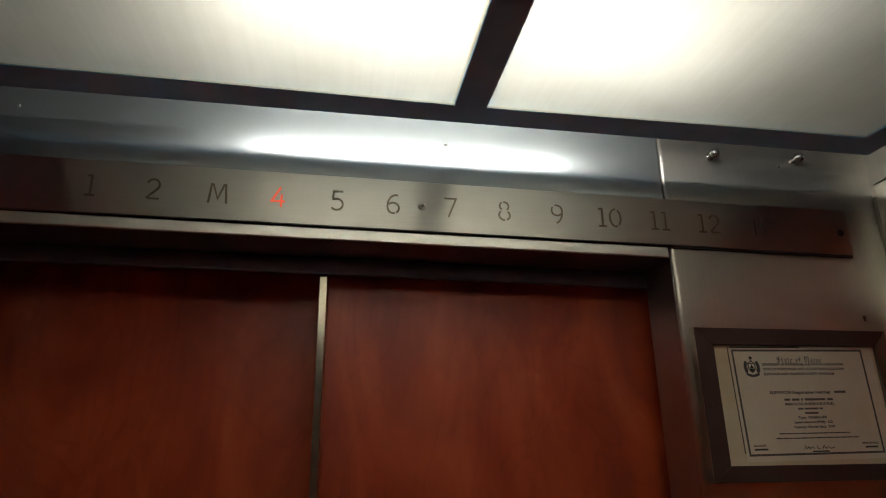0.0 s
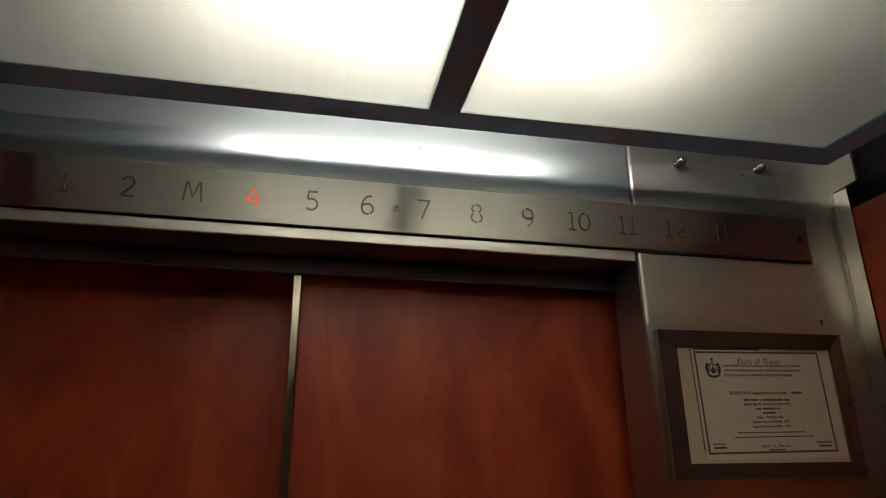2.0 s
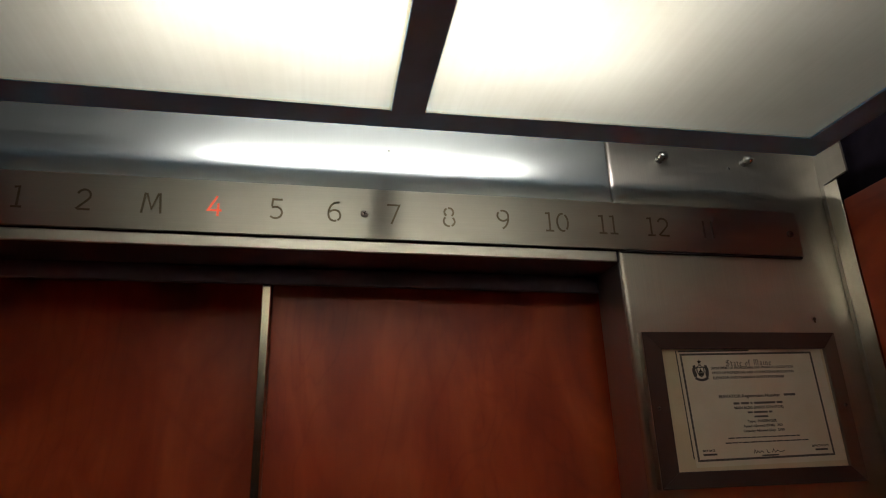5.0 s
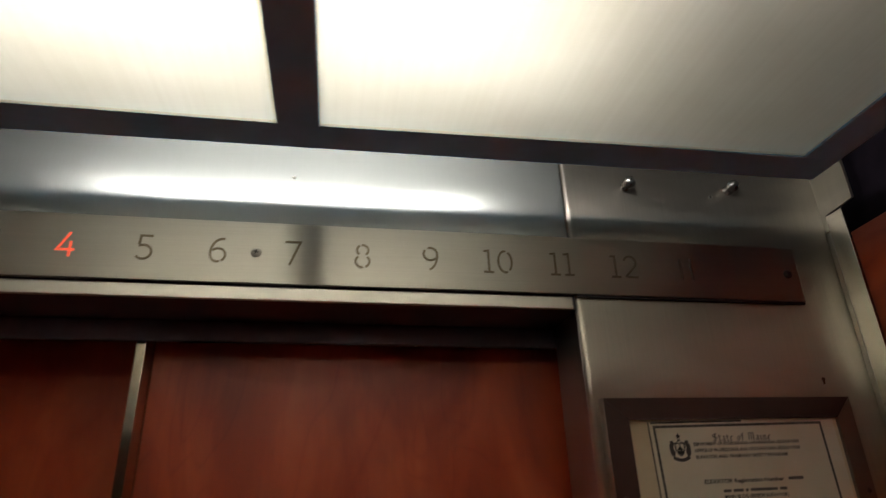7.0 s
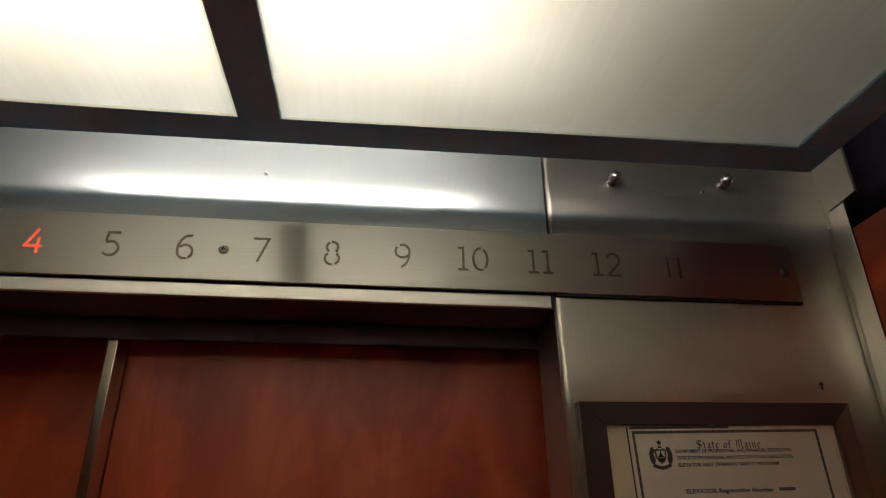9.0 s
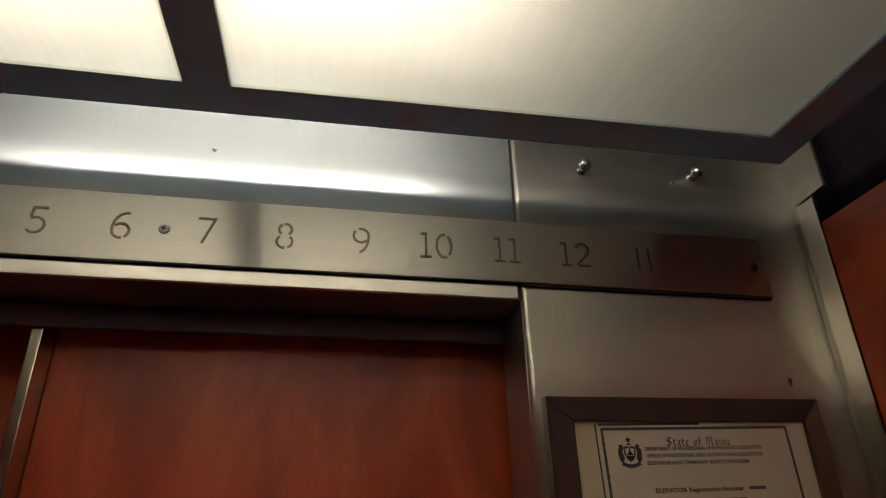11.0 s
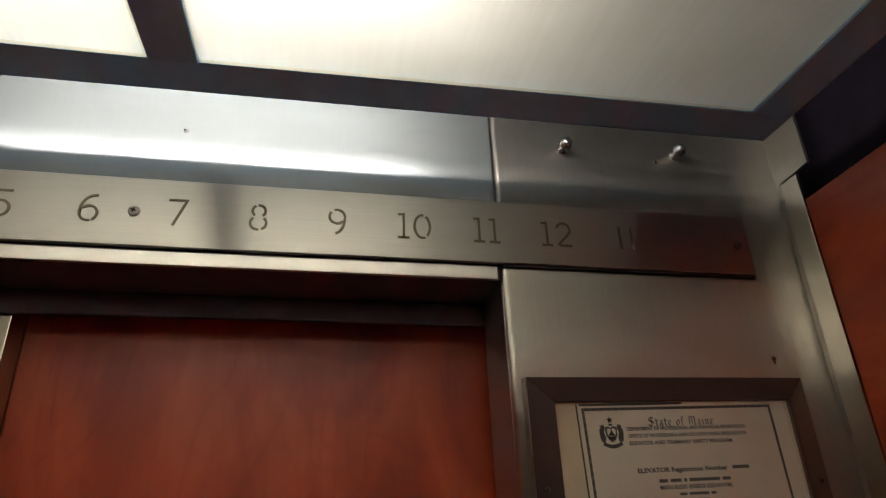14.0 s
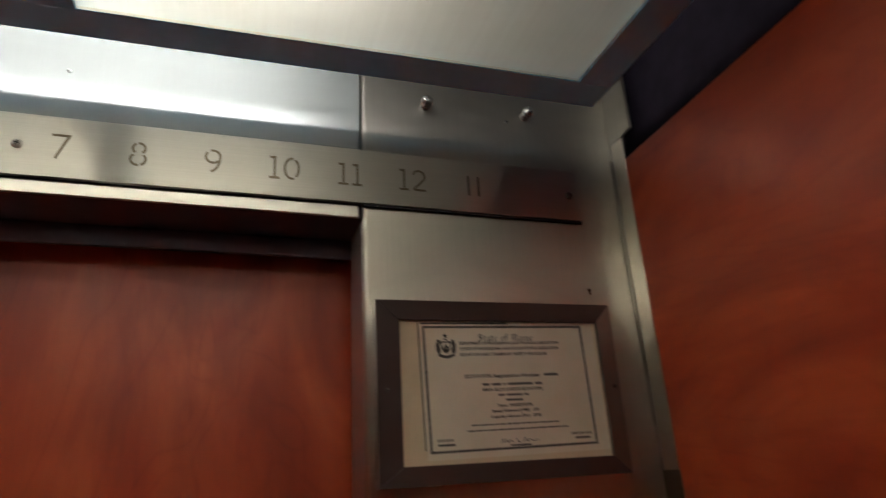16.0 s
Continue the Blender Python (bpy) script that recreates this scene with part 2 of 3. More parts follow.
def ribbon(bm, pts, width, y0, y1):
    """A flat stroke along pts (x, z), from depth y0 (front) to y1."""
    pts = [Vector(p) for p in pts]
    left, right = [], []
    for i, p in enumerate(pts):
        a = (pts[i] - pts[i - 1]).normalized() if i else (pts[1] - pts[0]).normalized()
        b = (pts[i + 1] - pts[i]).normalized() if i + 1 < len(pts) else a
        t = (a + b).normalized()
        n = Vector((-t.y, t.x)) / max(0.5, t.dot(a))
        left.append(p + n * width / 2)
        right.append(p - n * width / 2)
    ring = left + right[::-1]
    front = [bm.verts.new((q.x, y0, q.y)) for q in ring]
    back = [bm.verts.new((q.x, y1, q.y)) for q in ring]
    k, n = len(left), len(ring)
    for i in range(k - 1):
        bm.faces.new((front[i], front[i + 1], front[n - 2 - i], front[n - 1 - i]))
    for i in range(n):
        bm.faces.new((front[i], front[(i + 1) % n], back[(i + 1) % n], back[i]))


def arc(cx, cy, rx, ry, a0, a1, n=14):
    return [(cx + rx * math.cos(radians(a0 + (a1 - a0) * k / n)), cy + ry * math.sin(radians(a0 + (a1 - a0) * k / n))) for k in range(n + 1)]


# stencil numerals, one unit high
GLYPHS = {
    "0": (0.62, [arc(0.31, 0.5, 0.28, 0.46, 80, 290, 22), arc(0.31, 0.5, 0.28, 0.46, -52, 62, 14)]),
    "1": (0.42, [[(0.02, 0.94), (0.22, 0.96), (0.22, 0.04)], [(0.0, 0.03), (0.42, 0.03)]]),
    "2": (0.60, [arc(0.30, 0.70, 0.26, 0.27, 165, -30, 16) + [(0.40, 0.42), (0.04, 0.05)], [(0.10, 0.04), (0.60, 0.04)]]),
    "3": (0.58, [arc(0.28, 0.74, 0.24, 0.23, 150, -80, 14), arc(0.28, 0.28, 0.27, 0.25, 80, -150, 14)]),
    "M": (0.80, [[(0.0, 0.0), (0.10, 0.97)], [(0.16, 0.95), (0.40, 0.22), (0.66, 0.95)], [(0.71, 0.97), (0.80, 0.0)]]),
    "4": (0.62, [[(0.40, 0.97), (0.03, 0.28), (0.62, 0.28)], [(0.46, 0.62), (0.46, 0.0)]]),
    "5": (0.58, [[(0.55, 0.96), (0.12, 0.96), (0.09, 0.60)], [(0.09, 0.54)] + arc(0.26, 0.31, 0.29, 0.28, 118, -140, 18)]),
    "6": (0.60, [[(0.52, 0.97)] + arc(0.42, 0.36, 0.40, 0.60, 96, 182, 12) + arc(0.30, 0.30, 0.27, 0.27, 180, 286, 10), arc(0.30, 0.30, 0.27, 0.27, -58, 140, 14)]),
    "7": (0.60, [[(0.0, 0.96), (0.58, 0.96), (0.20, 0.0)]]),
    "8": (0.60, [arc(0.30, 0.74, 0.22, 0.22, 120, 235, 10), arc(0.30, 0.74, 0.22, 0.22, -55, 100, 12), arc(0.30, 0.27, 0.27, 0.25, 130, 275, 12), arc(0.30, 0.27, 0.27, 0.25, -65, 50, 10)]),
    "9": (0.60, [arc(0.30, 0.70, 0.27, 0.27, 140, 322, 14), arc(0.30, 0.70, 0.27, 0.27, 112, 0, 10) + arc(0.17, 0.66, 0.40, 0.64, 0, -78, 12)]),
}


def numeral(body, x, y, z, height, stroke):
    bm = bmesh.new()
    gap = 0.17
    total = sum(GLYPHS[c][0] for c in body) + gap * (len(body) - 1)
    at = -total / 2
    for c in body:
        w, strokes = GLYPHS[c]
        for s in strokes:
            ribbon(bm, [(x + (at + px) * height, z + (pz - 0.5) * height) for px, pz in s], stroke, y - 0.0005, y + 0.0005)
        at += w + gap
    bmesh.ops.recalc_face_normals(bm, faces=bm.faces)
    return bm


def lettering(body, x, y, z, width, height, mat, parent, name="text_line", bold=0.0):
    """A line of type in the built-in font, centred at x, fitted to width and height, facing the car."""
    cu = bpy.data.curves.new("t", "FONT")
    cu.body, cu.size, cu.offset = body, 1.0, bold
    cu.align_x, cu.resolution_u = "CENTER", 3
    ob = bpy.data.objects.new("t", cu)
    scene.collection.objects.link(ob)
    bpy.context.view_layer.update()
    me = bpy.data.meshes.new_from_object(ob.evaluated_get(bpy.context.evaluated_depsgraph_get()))
    bpy.data.objects.remove(ob)
    bpy.data.curves.remove(cu)
    xs = [v.co.x for v in me.vertices]
    sx = width / (max(xs) - min(xs))
    mid = (max(xs) + min(xs)) / 2
    sy = height / 0.73
    for v in me.vertices:
        v.co = Vector((x + (v.co.x - mid) * sx, y, z + v.co.y * sy))
    me.materials.clear()
    me.materials.append(mat)
    out = new(name, me)
    out.parent = parent
    return out


def bar_print(x0, x1, y, z, h, mat, parent, name="text_bar"):
    return part(name, box(x0, x1, y - 0.0001, y + 0.0001, z, z + h), mat, parent)


# ---- the car: floor, walls, roof ----
CAR_L, CAR_R, CAR_B = -0.790, 0.790, -1.38
# Floor is out of view; its pale colour throws light onto the undersides.
tagged(part("floor", box(-0.88, 0.88, -1.42, 0.30, -0.04, 0.0), FLOOR), "unseen floor of the elevator car, pale to bounce light up", "floor", kind="structure")
tagged(part("ceiling", box(-0.88, 0.88, -1.42, 0.30, 2.56, 2.60), ROOF), "dark grey painted roof above the hanging light", "ceiling", kind="structure")

right = thing("wall_right", "red cherry laminate wall panel below a black painted strip", "wall", "structure")
bm = box(CAR_R, CAR_R + 0.019, CAR_B, -0.051, 0.02, 2.190, 0.0012)
for v in bm.verts:
    if v.co.z > 1.0:
        v.co.z += 0.028 * (-0.051 - v.co.y)
part("wood_panel", bm, WOOD_WALL, right)
part("upper_wall", box(0.830, 0.88, -1.42, 0.02, 0.0, 2.56), UPPER, right, "black painted strip above the panel")

left = thing("wall_left", "red cherry laminate wall panel below a black painted strip", "wall", "structure")
part("wood_panel", box(CAR_L - 0.019, CAR_L, CAR_B, -0.051, 0.02, 2.190, 0.0012), WOOD_WALL, left)
part("upper_wall", box(-0.88, -0.830, -1.42, 0.02, 0.0, 2.56), UPPER, left, "black painted strip above the panel")

# Back wall is out of view; dark so the steel reflects less red light.
back = thing("wall_back", "unseen back wall, kept dark for the steel's reflections", "wall", "structure")
part("wood_panel", box(-0.808, 0.808, CAR_B - 0.02, CAR_B, 0.02, 2.190, 0.0012), DARK_WALL, back)
part("upper_wall", box(-0.83, 0.83, -1.42, -1.405, 0.0, 2.56), UPPER, back, "black painted strip above the panel")

# front wall: brushed steel transom, header and returns
FRONT_R = 0.800


def level(ob, slope=-0.011, pivot=0.40):
    """Lets a part run off level by the car's slight sag to the right."""
    for v in ob.data.vertices:
        v.co.z += slope * (v.co.x - pivot)
    return ob


front = thing("wall_front", "brushed stainless steel front wall round the doorway", "wall", "structure")
part("transom_panel", box(-0.83, 0.4008, 0.0, 0.03, 2.118, 2.56, 0.0012), TRANSOM, front, "polished steel panel with a wavy reflection")
level(part("header", box(-0.66, 0.3975, 0.0, 0.0050, 2.0885, 2.1060, 0.0020, 4), HEADER, front))
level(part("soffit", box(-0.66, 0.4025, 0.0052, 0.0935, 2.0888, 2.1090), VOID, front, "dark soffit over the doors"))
part("return_panel", box(0.4030, FRONT_R + 0.006, 0.0, 0.093, 0.0, 2.56, 0.0075, 6), PANEL, front, "brushed steel panel beside the door")
level(part("return_panel", box(-0.83, -0.66, 0.0, 0.093, 0.0, 2.1005, 0.0028, 3), PANEL, front, "brushed steel panel beside the door"))
part("reveal", box(0.4022, 0.4029, 0.0065, 0.0930, 0.0, 2.0880), REVEAL, front, "dull steel side of the door opening")
part("backing", box(-0.83, 0.395, 0.031, 0.07, 2.1180, 2.56), BLACK, front)
part("shaft_wall", box(-0.88, 0.88, 0.22, 0.30, 0.0, 2.56), BLACK, front)
for sx, sz, sr in ((0.0376, 2.261, 0.0026), (-0.582, 2.277, 0.0026), (0.626, 2.263, 0.0028)):
    cross_screw("screw", sx, 0.0, sz, sr, front)
cross_screw("rusty_screw", 0.729, 0.0, 1.999, 0.0026, front, RUST)
part("rust_stain", box(0.7275, 0.7305, -0.0003, 0.0, 1.9925, 1.9975), RUST, front)

# Added strip: the shadow at the top of the doors, put in as shape.
level(part("valance", box(-0.66, 0.4020, 0.0860, 0.0945, 2.0600, 2.0886, 0.0030), VOID, front, "dark strip added for the shade above the doors"))

# corner trim between the return panel and the side wall
trim = thing("trim", "brushed steel corner trim with a notched upper plate", "trim", "structure")
bm = bmesh.new()
outline = [(0.0, 2.213), (-0.0095, 2.213), (-0.0095, 2.236), (-0.061, 2.240), (-0.061, 2.54), (0.0, 2.54)]
for x in (FRONT_R, FRONT_R + 0.004):
    bm.faces.new([bm.verts.new((x, y, z)) for y, z in outline])
bm.verts.ensure_lookup_table()
for k in range(6):
    bm.faces.new([bm.verts[i] for i in (k, (k + 1) % 6, 6 + (k + 1) % 6, 6 + k)])
bmesh.ops.recalc_face_normals(bm, faces=bm.faces)
part("upper_plate", bm, PANEL, trim)
part("plate_edge", box(FRONT_R - 0.0012, FRONT_R + 0.002, -0.0092, -0.0005, 2.2105, 2.2125, 0.0004), EDGE, trim, "bright cut edge of the upper plate")
part("lower_plate", box(FRONT_R + 0.001, FRONT_R + 0.004, -0.0405, 0.0, 0.0, 2.2340), STRIP, trim)
part("fillet", box(FRONT_R - 0.0020, FRONT_R + 0.0009, -0.0090, -0.0008, 1.752, 2.2100, 0.0008), GREY_TRIM, trim, "narrow grey steel strip in the corner")
part("cover_strip", box(FRONT_R - 0.0015, FRONT_R + 0.0009, -0.0368, -0.0098, 1.752, 2.2340, 0.0005), EDGE, trim)
part("edge_bead", box(FRONT_R - 0.0035, FRONT_R + 0.003, -0.0415, -0.0372, 1.752, 2.2340, 0.0014), EDGE, trim)

# ---- doors ----
door = thing("elevator_door", "closed red cherry elevator door with a steel edge strip", "door", group="sliding doors")
part("panel", box(-0.1375, 0.480, 0.133, 0.161, 0.004, 2.20, 0.001), WOOD, door)
part("edge_strip", box(-0.1505, -0.1380, 0.0955, 0.160, 0.004, 2.20, 0.0015), DOOR_EDGE, door, "steel edge strip")
door2 = thing("elevator_door", "closed red cherry elevator door set back in shadow", "door", group="sliding doors")
part("panel", box(-0.76, -0.11, 0.190, 0.212, 0.004, 2.20, 0.001), WOOD_LEFT, door2)

# ---- hanging ceiling light ----
LX0, LX1, LY0, LY1, LZ = -0.629, 0.727, -0.080, -1.260, 2.2537
light = thing("ceiling_light", "hanging ceiling light with white diffusers in a dark metal frame", "ceiling light")
W = 0.0505
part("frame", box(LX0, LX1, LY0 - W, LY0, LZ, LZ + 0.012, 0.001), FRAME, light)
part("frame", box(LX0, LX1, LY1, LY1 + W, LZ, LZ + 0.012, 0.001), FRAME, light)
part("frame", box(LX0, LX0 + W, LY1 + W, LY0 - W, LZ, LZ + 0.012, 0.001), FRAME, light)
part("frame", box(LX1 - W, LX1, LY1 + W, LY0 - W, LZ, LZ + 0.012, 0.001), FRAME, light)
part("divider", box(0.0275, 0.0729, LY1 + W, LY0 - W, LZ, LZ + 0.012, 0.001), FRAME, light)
for a, b in ((LX0 + W, 0.0275), (0.0729, LX1 - W)):
    bm = bmesh.new()
    bm.faces.new([bm.verts.new(p) for p in ((a, LY1 + W - 0.0008, LZ + 0.0040), (b, LY1 + W - 0.0008, LZ + 0.0040), (b, LY0 - W + 0.0008, LZ + 0.0040), (a, LY0 - W + 0.0008, LZ + 0.0040))])
    part("diffuser", bm, SHEET, light, "milk-white ribbed acrylic sheet")
    lip = bmesh.new()
    for q in ((a, b, LY0 - W - 0.0046, LY0 - W + 0.0004), (a, b, LY1 + W + 0.0008, LY1 + W + 0.0050), (a + 0.0002, a + 0.0018, LY1 + W, LY0 - W), (b - 0.0034, b - 0.0002, LY1 + W, LY0 - W)):
        lip.faces.new([lip.verts.new((q[i], q[j], LZ + 0.0030)) for i, j in ((0, 2), (1, 2), (1, 3), (0, 3))])
    # Added strips that keep tube light from leaking past the frame.
    for y in (LY0 - W + 0.0008, LY1 + W - 0.0008):
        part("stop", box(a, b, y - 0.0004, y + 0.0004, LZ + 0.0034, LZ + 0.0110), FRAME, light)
    part("lip", lip, LIP, light, "thin cream lip that holds the sheet")
for ty, tz, glow, end in ((-0.320, 2.397, TUBE, 0.300), (-1.02, 2.397, TUBE_FILL, 0.300)):
    fix = part("fixture", box(-0.35, 0.44, ty - 0.022, ty + 0.022, 2.535, 2.561, 0.006), WHITE, light, "white batten under the roof")
    part("tube", rod((0.025 - end, ty, tz), (0.025 + end, ty, tz), 0.014, 28), glow, fix, "", True)
    for hx in (0.025 - end - 0.010, 0.025 + end + 0.010):
        part("lamp_holder", box(hx - 0.009, hx + 0.009, ty - 0.014, ty + 0.014, tz - 0.017, 2.537, 0.003), WHITE, fix)
for hx in (LX0 + 0.02, LX1 - 0.02):
    for hy in (-0.45, LY1 + 0.02):
        part("hanger", rod((hx, hy, LZ + 0.0115), (hx, hy, 2.561), 0.003, 8), BLACK, light)

for ob in light.children:
    for v in ob.data.vertices:
        v.co.z -= 0.0032 + (0.014 * (v.co.x - 0.05) if v.co.x < 0.05 else -0.0025 * (v.co.x - 0.05))

# ---- floor indicator above the door ----
ind = thing("floor_indicator", "brushed steel floor indicator strip with engraved stencil numerals", "indicator")
# Black strip laid in for the shadow line under the plate.
level(part("shadow_gap", box(0.4035, 0.7300, -0.0045, 0.0, 2.1040, 2.1080), BLACK, ind))
level(part("plate", box(-0.731, 0.731, -0.0065, 0.0, 2.1075, 2.1870, 0.0008), BAR, ind))
for body, nx in (("1", -0.466), ("2", -0.384), ("M", -0.296), ("4", -0.212), ("5", -0.127), ("6", -0.044), ("7", 0.043), ("8", 0.1275),
                 ("9", 0.2125), ("10", 0.3000), ("11", 0.3855), ("12", 0.4715)):
    lit = body == "4"
    level(part("numeral", numeral(body, nx, -0.0066, 2.1478, 0.0315, 0.0029), LIT if lit else NUMERAL, ind, "numeral lit red" if lit else ""))
for bx in (0.552, 0.567):
    level(part("numeral_bar", box(bx, bx + 0.0032, -0.0071, -0.0060, 2.1325, 2.1625), FAINT, ind))
for sx in (0.0, 0.713, -0.713):
    head = cross_screw("screw", sx, -0.0065, 2.1464, 0.0060, ind, DULL if sx else ZINC)
    head.location.z = -0.011 * (sx - 0.40)

# ---- pad hooks on the transom ----
for hx, hz in ((0.4965, 2.2725), (0.6565, 2.2755)):
    stud = thing("pad_hook", "small chrome ball hook on the steel transom", "hook", group="pad hooks")
    part("neck", turned([(0.0074, 0), (0.0074, 0.0014), (0.0054, 0.0028), (0.0046, 0.0045), (0.0046, 0.010)], (hx, 0.0, hz), 16), SCREW, stud, "", True)
    ball = [(max(0.0002, 0.0086 * math.sin(radians(a))), 0.0150 - 0.0078 * math.cos(radians(a))) for a in range(10, 181, 17)]
    part("ball", turned(ball, (hx, 0.0, hz), 24), SCREW, stud, "", True)

# ---- framed certificate ----
cert = thing("framed_certificate", "printed certificate behind a dark metal frame on the steel panel", "certificate")
FX0, FX1, FZ0, FZ1 = 0.4155, 0.7480, 1.7515, 1.9742
PX0, PX1, PZ0, PZ1 = 0.4450, 0.7255, 1.7740, 1.9492


def mitred_bar(corners):
    """One side of the frame, cut to a mitre, its front face dropping a little towards the sheet."""
    bm = bmesh.new()
    back = [bm.verts.new((x, 0.0, z)) for x, z in corners]
    front = [bm.verts.new((x, -0.0116 if k < 2 else -0.0104, z)) for k, (x, z) in enumerate(corners)]
    bm.faces.new(front), bm.faces.new(back)
    for k in range(4):
        bm.faces.new((front[k], front[(k + 1) % 4], back[(k + 1) % 4], back[k]))
    bmesh.ops.recalc_face_normals(bm, faces=bm.faces)
    return bm


G = 0.0003
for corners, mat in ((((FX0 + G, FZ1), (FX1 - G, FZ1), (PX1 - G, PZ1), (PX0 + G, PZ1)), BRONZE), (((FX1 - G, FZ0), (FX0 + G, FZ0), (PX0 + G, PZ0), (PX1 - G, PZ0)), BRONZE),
                     (((FX0, FZ0 + G), (FX0, FZ1 - G), (PX0, PZ1 - G), (PX0, PZ0 + G)), BRONZE), (((FX1, FZ1 - G), (FX1, FZ0 + G), (PX1, PZ0 + G), (PX1, PZ1 - G)), BRONZE_REFLECTION)):
    part("frame", mitred_bar(corners), mat, cert, "side bar toned lighter for its reflection of the car" if mat is BRONZE_REFLECTION else "")
part("frame_edge", box(FX0 - 0.0018, FX0, -0.0117, 0.0, FZ0, FZ1, 0.0003), GREY_TRIM, cert, "lighter grey left edge")
for sx in (0.4270, 0.7400):
    cross_screw("screw", sx, -0.0110, 1.862, 0.0030, cert, DULL)
YP = -0.0062
part("old_sheet", box(PX0, PX1, YP + 0.0006, -0.0002, PZ0, PZ1), OLD_PAPER, cert, "yellowed sheet showing at the edges")
part("sheet", box(0.4760, 0.7240, YP - 0.0004, YP + 0.0004, 1.7815, 1.9480), PAPER, cert, "white printed sheet")
YI = YP - 0.0006
IX0, IX1, IZ0, IZ1 = 0.4795, 0.7065, 1.7890, 1.9445
bm = bmesh.new()
for q in ((IX0, IX1, IZ1 - 0.0030, IZ1), (IX0, IX1, IZ0, IZ0 + 0.0030), (IX0, IX0 + 0.0030, IZ0, IZ1), (IX1 - 0.0030, IX1, IZ0, IZ1)):
    box(q[0], q[1], YI - 0.0001, YI + 0.0001, q[2], q[3], 0, 1, bm)
part("border", bm, BORDER_INK, cert)
bm = bmesh.new()
for k in range(26):
    x = IX0 + 0.004 + k * 0.0083
    box(x, x + 0.0036, YI - 0.0003, YI - 0.0002, IZ1 - 0.0030, IZ1 - 0.0003, 0, 1, bm)
    box(x, x + 0.0036, YI - 0.0003, YI - 0.0002, IZ0 + 0.0003, IZ0 + 0.0030, 0, 1, bm)
for k in range(17):
    z = IZ0 + 0.004 + k * 0.0083
    box(IX0 + 0.0003, IX0 + 0.0030, YI - 0.0003, YI - 0.0002, z, z + 0.0036, 0, 1, bm)
    box(IX1 - 0.0030, IX1 - 0.0003, YI - 0.0003, YI - 0.0002, z, z + 0.0036, 0, 1, bm)
part("border_pattern", bm, GREY_INK, cert)
part("old_border", box(0.4774, 0.5975, YI - 0.0001, YI + 0.0001, 1.9466, 1.9490), GREY_INK, cert)
part("old_border", box(0.4737, 0.4753, YP + 0.0002, YP + 0.0005, 1.7933, 1.9488), GREY_INK, cert)

# the crest, as plain shapes: shield, two side figures, scroll and star
def flat(points, y, cx, cz, size):
    bm = bmesh.new()
    front = [bm.verts.new((cx + px * size, y, cz + pz * size)) for px, pz in points]
    back = [bm.verts.new((v.co.x, y + 0.0002, v.co.z)) for v in front]
    n = len(front)
    bm.faces.new(front)
    for k in range(n):
        bm.faces.new((front[k], front[(k + 1) % n], back[(k + 1) % n], back[k]))
    bmesh.ops.recalc_face_normals(bm, faces=bm.faces)
    return bm


CX, CZ, CS = 0.5095, 1.9175, 0.0125
SHIELD = [(-0.55, 0.55), (-0.25, 0.62), (0, 0.52), (0.25, 0.62), (0.55, 0.55), (0.52, -0.1), (0.3, -0.5), (0, -0.72), (-0.3, -0.5), (-0.52, -0.1)]
crest = part("crest", flat(SHIELD, YI - 0.0001, CX, CZ, CS), BAR_INK, cert)
part("shield", flat([(x * 0.70, z * 0.70) for x, z in SHIELD], YI - 0.0003, CX, CZ, CS), PAPER, crest)
part("tree", flat([(-0.34, -0.16), (-0.1, 0.12), (0, 0.42), (0.1, 0.12), (0.34, -0.16)], YI - 0.0005, CX, CZ, CS), INK, crest)
part("ground_line", flat([(-0.38, -0.2), (0.38, -0.2), (0.22, -0.50), (-0.22, -0.50)], YI - 0.0005, CX, CZ, CS), INK, crest)
for sg in (-1, 1):
    bm = bmesh.new()
    ribbon(bm, [(CX + sg * CS * px, CZ + CS * pz) for px, pz in ((0.80, 0.72), (0.74, 0.45), (0.86, 0.1), (0.72, -0.35), (0.84, -0.68))], CS * 0.34, YI - 0.0002, YI)
    ribbon(bm, [(CX + sg * CS * px, CZ + CS * pz) for px, pz in ((0.98, 0.42), (1.02, 0.0), (0.95, -0.5))], CS * 0.13, YI - 0.0002, YI)
    bmesh.ops.recalc_face_normals(bm, faces=bm.faces)
    part("supporter", bm, GREY_INK, crest)
bm = bmesh.new()
ribbon(bm, [(CX + CS * px, CZ + CS * pz) for px, pz in ((-0.85, -0.78), (-0.4, -0.98), (0, -1.05), (0.4, -0.98), (0.85, -0.78))], CS * 0.30, YI - 0.0002, YI)
bmesh.ops.recalc_face_normals(bm, faces=bm.faces)
part("scroll", bm, GREY_INK, crest)
STAR = [(0.30 * (1 if k % 2 == 0 else 0.45) * math.sin(math.pi * k / 5), 1.12 + 0.30 * (1 if k % 2 == 0 else 0.45) * math.cos(math.pi * k / 5)) for k in range(10)]
part("star", flat(STAR, YI - 0.0002, CX, CZ, CS), INK, crest)
part("star_post", flat([(-0.2, 0.66), (0.2, 0.66), (0.13, 0.84), (-0.13, 0.84)], YI - 0.0002, CX, CZ, CS), GREY_INK, crest)

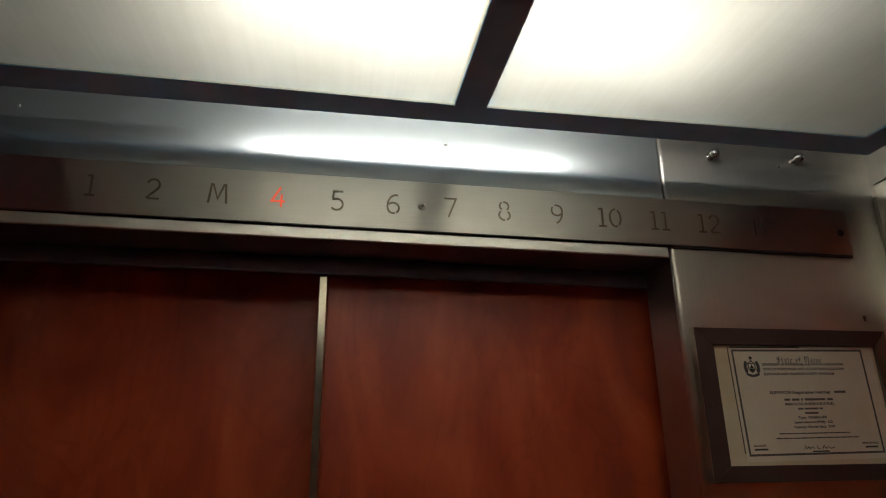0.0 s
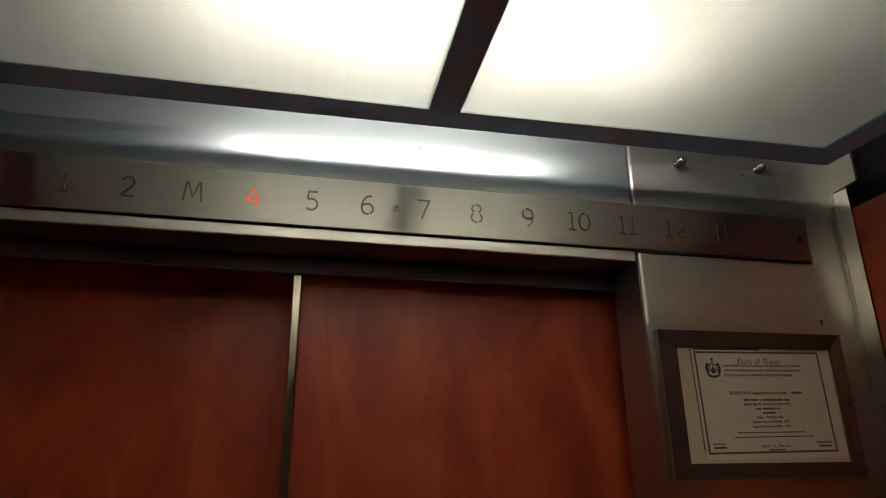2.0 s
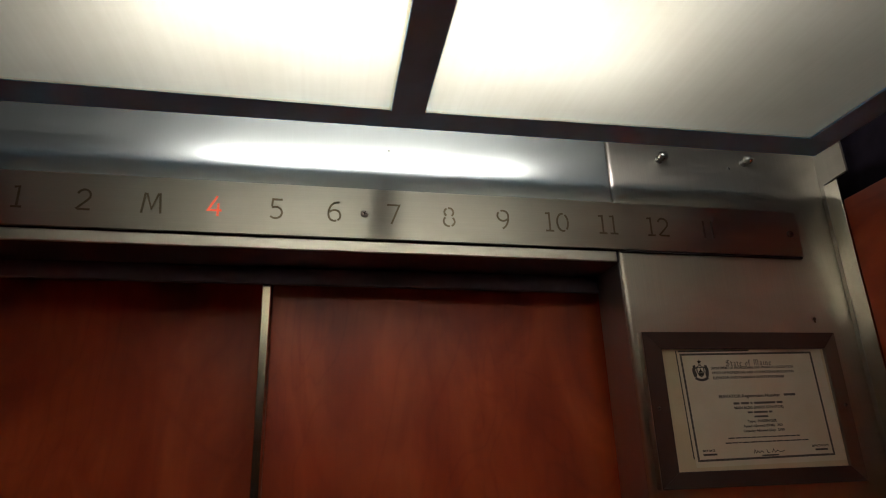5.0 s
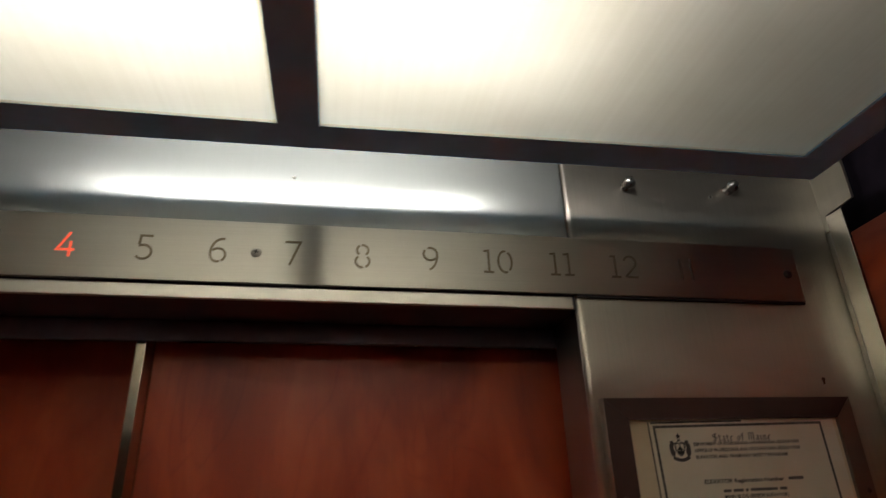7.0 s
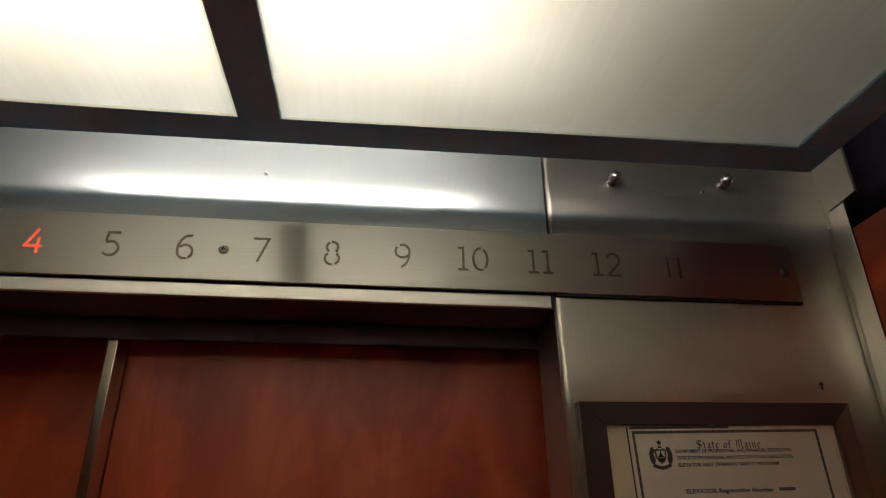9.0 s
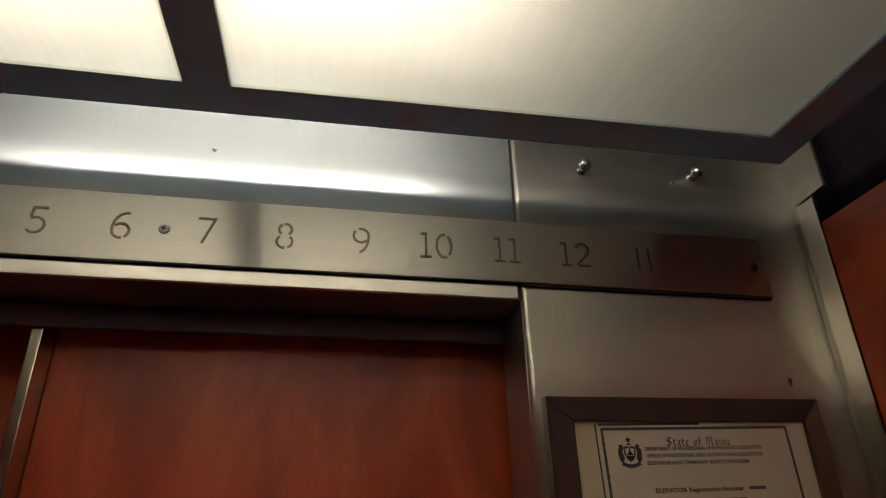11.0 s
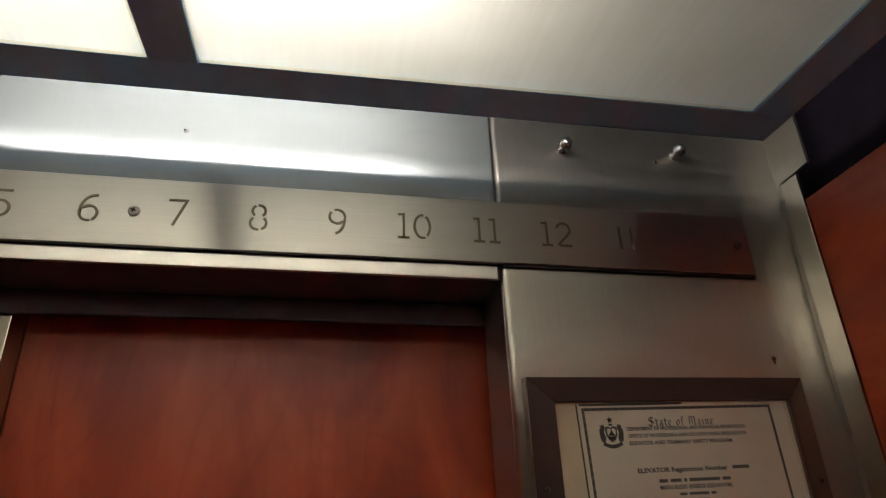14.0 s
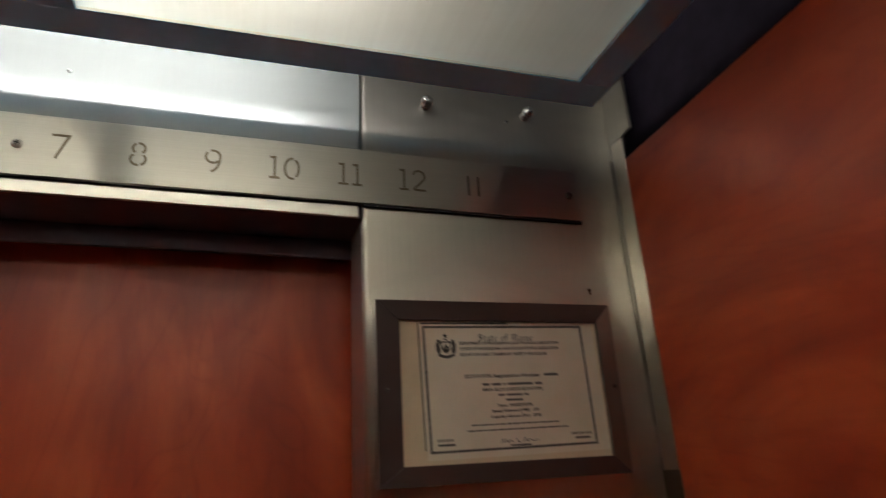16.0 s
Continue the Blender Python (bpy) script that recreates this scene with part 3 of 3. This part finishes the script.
BLACKLETTER = {
    "S": (0.58, [[(0.52, 0.82), (0.36, 0.96), (0.14, 0.90), (0.06, 0.72), (0.18, 0.56), (0.42, 0.46), (0.50, 0.26), (0.38, 0.06), (0.18, 0.02), (0.02, 0.14)], [(0.30, 0.90), (0.30, 0.10)]]),
    "t": (0.28, [[(0.10, 0.80), (0.10, 0.08), (0.20, 0.02), (0.27, 0.08)], [(0.0, 0.58), (0.26, 0.58)]]),
    "a": (0.38, [[(0.04, 0.50), (0.12, 0.60), (0.26, 0.56), (0.26, 0.08), (0.35, 0.02)], [(0.26, 0.34), (0.08, 0.28), (0.05, 0.10), (0.13, 0.02), (0.26, 0.12)]]),
    "e": (0.34, [[(0.30, 0.12), (0.16, 0.02), (0.06, 0.10), (0.06, 0.48), (0.18, 0.60), (0.30, 0.48), (0.08, 0.30)]]),
    "o": (0.38, [[(0.06, 0.12), (0.06, 0.48), (0.18, 0.60), (0.31, 0.50), (0.31, 0.14), (0.19, 0.02), (0.06, 0.12)]]),
    "f": (0.30, [[(0.30, 0.88), (0.20, 0.96), (0.11, 0.86), (0.11, 0.0)], [(0.0, 0.58), (0.28, 0.58)]]),
    "M": (0.78, [[(0.02, 0.86), (0.12, 0.96), (0.16, 0.80), (0.12, 0.10), (0.02, 0.0)], [(0.16, 0.86), (0.32, 0.98), (0.38, 0.84), (0.38, 0.06)], [(0.38, 0.86), (0.56, 0.98), (0.64, 0.84), (0.64, 0.08), (0.74, 0.02)]]),
    "i": (0.20, [[(0.01, 0.54), (0.08, 0.60), (0.08, 0.08), (0.17, 0.02)], [(0.06, 0.80), (0.10, 0.84)]]),
    "n": (0.42, [[(0.01, 0.54), (0.08, 0.60), (0.08, 0.08), (0.15, 0.02)], [(0.08, 0.50), (0.24, 0.60), (0.30, 0.52), (0.30, 0.08), (0.39, 0.02)]]),
    " ": (0.24, []),
}


def blackletter(body, x, y, z, width, height, mat, parent):
    """A line written with a broad slanted nib, centred at x."""
    bm = bmesh.new()
    total = sum(BLACKLETTER[c][0] + 0.10 for c in body)
    sx = width / total
    nx, nz = 0.060 * height, 0.050 * height
    at, depth = x - width / 2, y
    for c in body:
        w, strokes = BLACKLETTER[c]
        for s in strokes:
            for (px, pz), (qx, qz) in zip(s, s[1:]):
                a, b = (at + px * sx, z + pz * height), (at + qx * sx, z + qz * height)
                depth -= 0.000003
                ring = ((a[0] - nx, a[1] - nz), (a[0] + nx, a[1] + nz), (b[0] + nx, b[1] + nz), (b[0] - nx, b[1] - nz))
                bm.faces.new([bm.verts.new((u, depth, v)) for u, v in ring])
        at += (w + 0.10) * sx
    return part("text_line", bm, mat, parent)


blackletter("State of Maine", 0.5933, YI - 0.0002, 1.9245, 0.079, 0.0092, INK, cert)
lettering("DEPARTMENT OF PROFESSIONAL AND FINANCIAL REGULATION", 0.5980, YI - 0.0001, 1.9200, 0.141, 0.0038, INK, cert, bold=0.030)
lettering("OFFICE OF PROFESSIONAL AND OCCUPATIONAL REGULATION", 0.5980, YI, 1.9128, 0.140, 0.0038, INK, cert, bold=0.030)
lettering("ELEVATOR AND TRAMWAY SAFETY PROGRAM", 0.5885, YI, 1.9053, 0.121, 0.0040, INK, cert, bold=0.030)
lettering("ELEVATOR Registration Number", 0.5838, YI, 1.8774, 0.104, 0.0046, INK, cert, bold=0.030)


def word_bars(x0, x1, z, h, mat, words):
    """A line that cannot be given: one plain bar a word, with uneven lengths."""
    total = sum(words) + 0.9 * (len(words) - 1)
    k, x = (x1 - x0) / total, x0
    for w in words:
        bar_print(x, x + w * k, YI, z, h, mat, cert)
        x += (w + 0.9) * k


word_bars(0.6420, 0.6619, 1.8780, 0.0034, BAR_INK, (5,))
word_bars(0.5539, 0.6368, 1.8672, 0.0032, BAR_INK, (3, 4, 1, 11, 3))
lettering("MAIN BLDG (INSIDE ELEVATOR)", 0.5954, YI, 1.8604, 0.083, 0.0040, INK, cert, bold=0.030)
word_bars(0.5744, 0.6163, 1.8540, 0.0027, BAR_INK, (3, 8, 2))
word_bars(0.5843, 0.6074, 1.8476, 0.0027, BAR_INK, (8,))
lettering("Type:  PASSENGER", 0.5959, YI, 1.8407, 0.049, 0.0038, INK, cert, bold=0.030)
lettering("Speed Allowed (FPM):  350", 0.5959, YI, 1.8341, 0.065, 0.0036, INK, cert, bold=0.030)
lettering("Capacity Allowed (lbs):  2500", 0.5959, YI, 1.8273, 0.069, 0.0036, INK, cert, bold=0.030)
for x0, x1, z in ((0.5345, 0.6541, 1.8188), (0.5283, 0.6667, 1.8122)):
    x = x0
    while x < x1:
        w = 0.003 + 0.009 * random.random()
        bar_print(x, min(x1, x + w), YI, z, 0.0017, GREY_INK, cert)
        x += w + 0.0014
lettering("ISSUE DATE", 0.4994, YI, 1.8023, 0.020, 0.0030, INK, cert, bold=0.030)
bar_print(0.4895, 0.5115, YI, 1.7970, 0.0026, GREY_INK, cert)
lettering("EXPIRATION DATE", 0.6845, YI, 1.8023, 0.028, 0.0030, INK, cert, bold=0.030)
bar_print(0.6750, 0.6960, YI, 1.7970, 0.0026, GREY_INK, cert)
bm = bmesh.new()
ribbon(bm, [(0.5712, 1.7970), (0.5739, 1.8023), (0.5754, 1.7975), (0.5786, 1.8007), (0.5807, 1.7975), (0.5849, 1.8002), (0.5880, 1.7975)], 0.0009, YI - 0.0001, YI + 0.0001)
ribbon(bm, [(0.5933, 1.8020), (0.5943, 1.7973), (0.5975, 1.7975)], 0.0009, YI - 0.0001, YI + 0.0001)
ribbon(bm, [(0.6017, 1.7975), (0.6048, 1.8020), (0.6069, 1.7975), (0.6111, 1.8002), (0.6153, 1.7975), (0.6226, 1.7991)], 0.0009, YI - 0.0001, YI + 0.0001)
bmesh.ops.recalc_face_normals(bm, faces=bm.faces)
part("signature_bar", bm, INK, cert)
bar_print(0.5838, 0.6121, YI, 1.7927, 0.0020, GREY_INK, cert)

# the printed sheet hangs a little askew in its frame
PRINTED = {"sheet", "border", "border_pattern", "old_border", "text_line", "text_bar", "crest", "shield", "tree", "ground_line", "supporter", "scroll", "star", "star_post", "signature_bar"}
for ob in list(cert.children_recursive):
    if ob.name.split(".")[0] in PRINTED:
        for v in ob.data.vertices:
            dx, dz = v.co.x - 0.593, v.co.z - 1.867
            v.co.x, v.co.z = 0.5905 + dx - 0.024 * dz, 1.866 + dz + 0.013 * dx
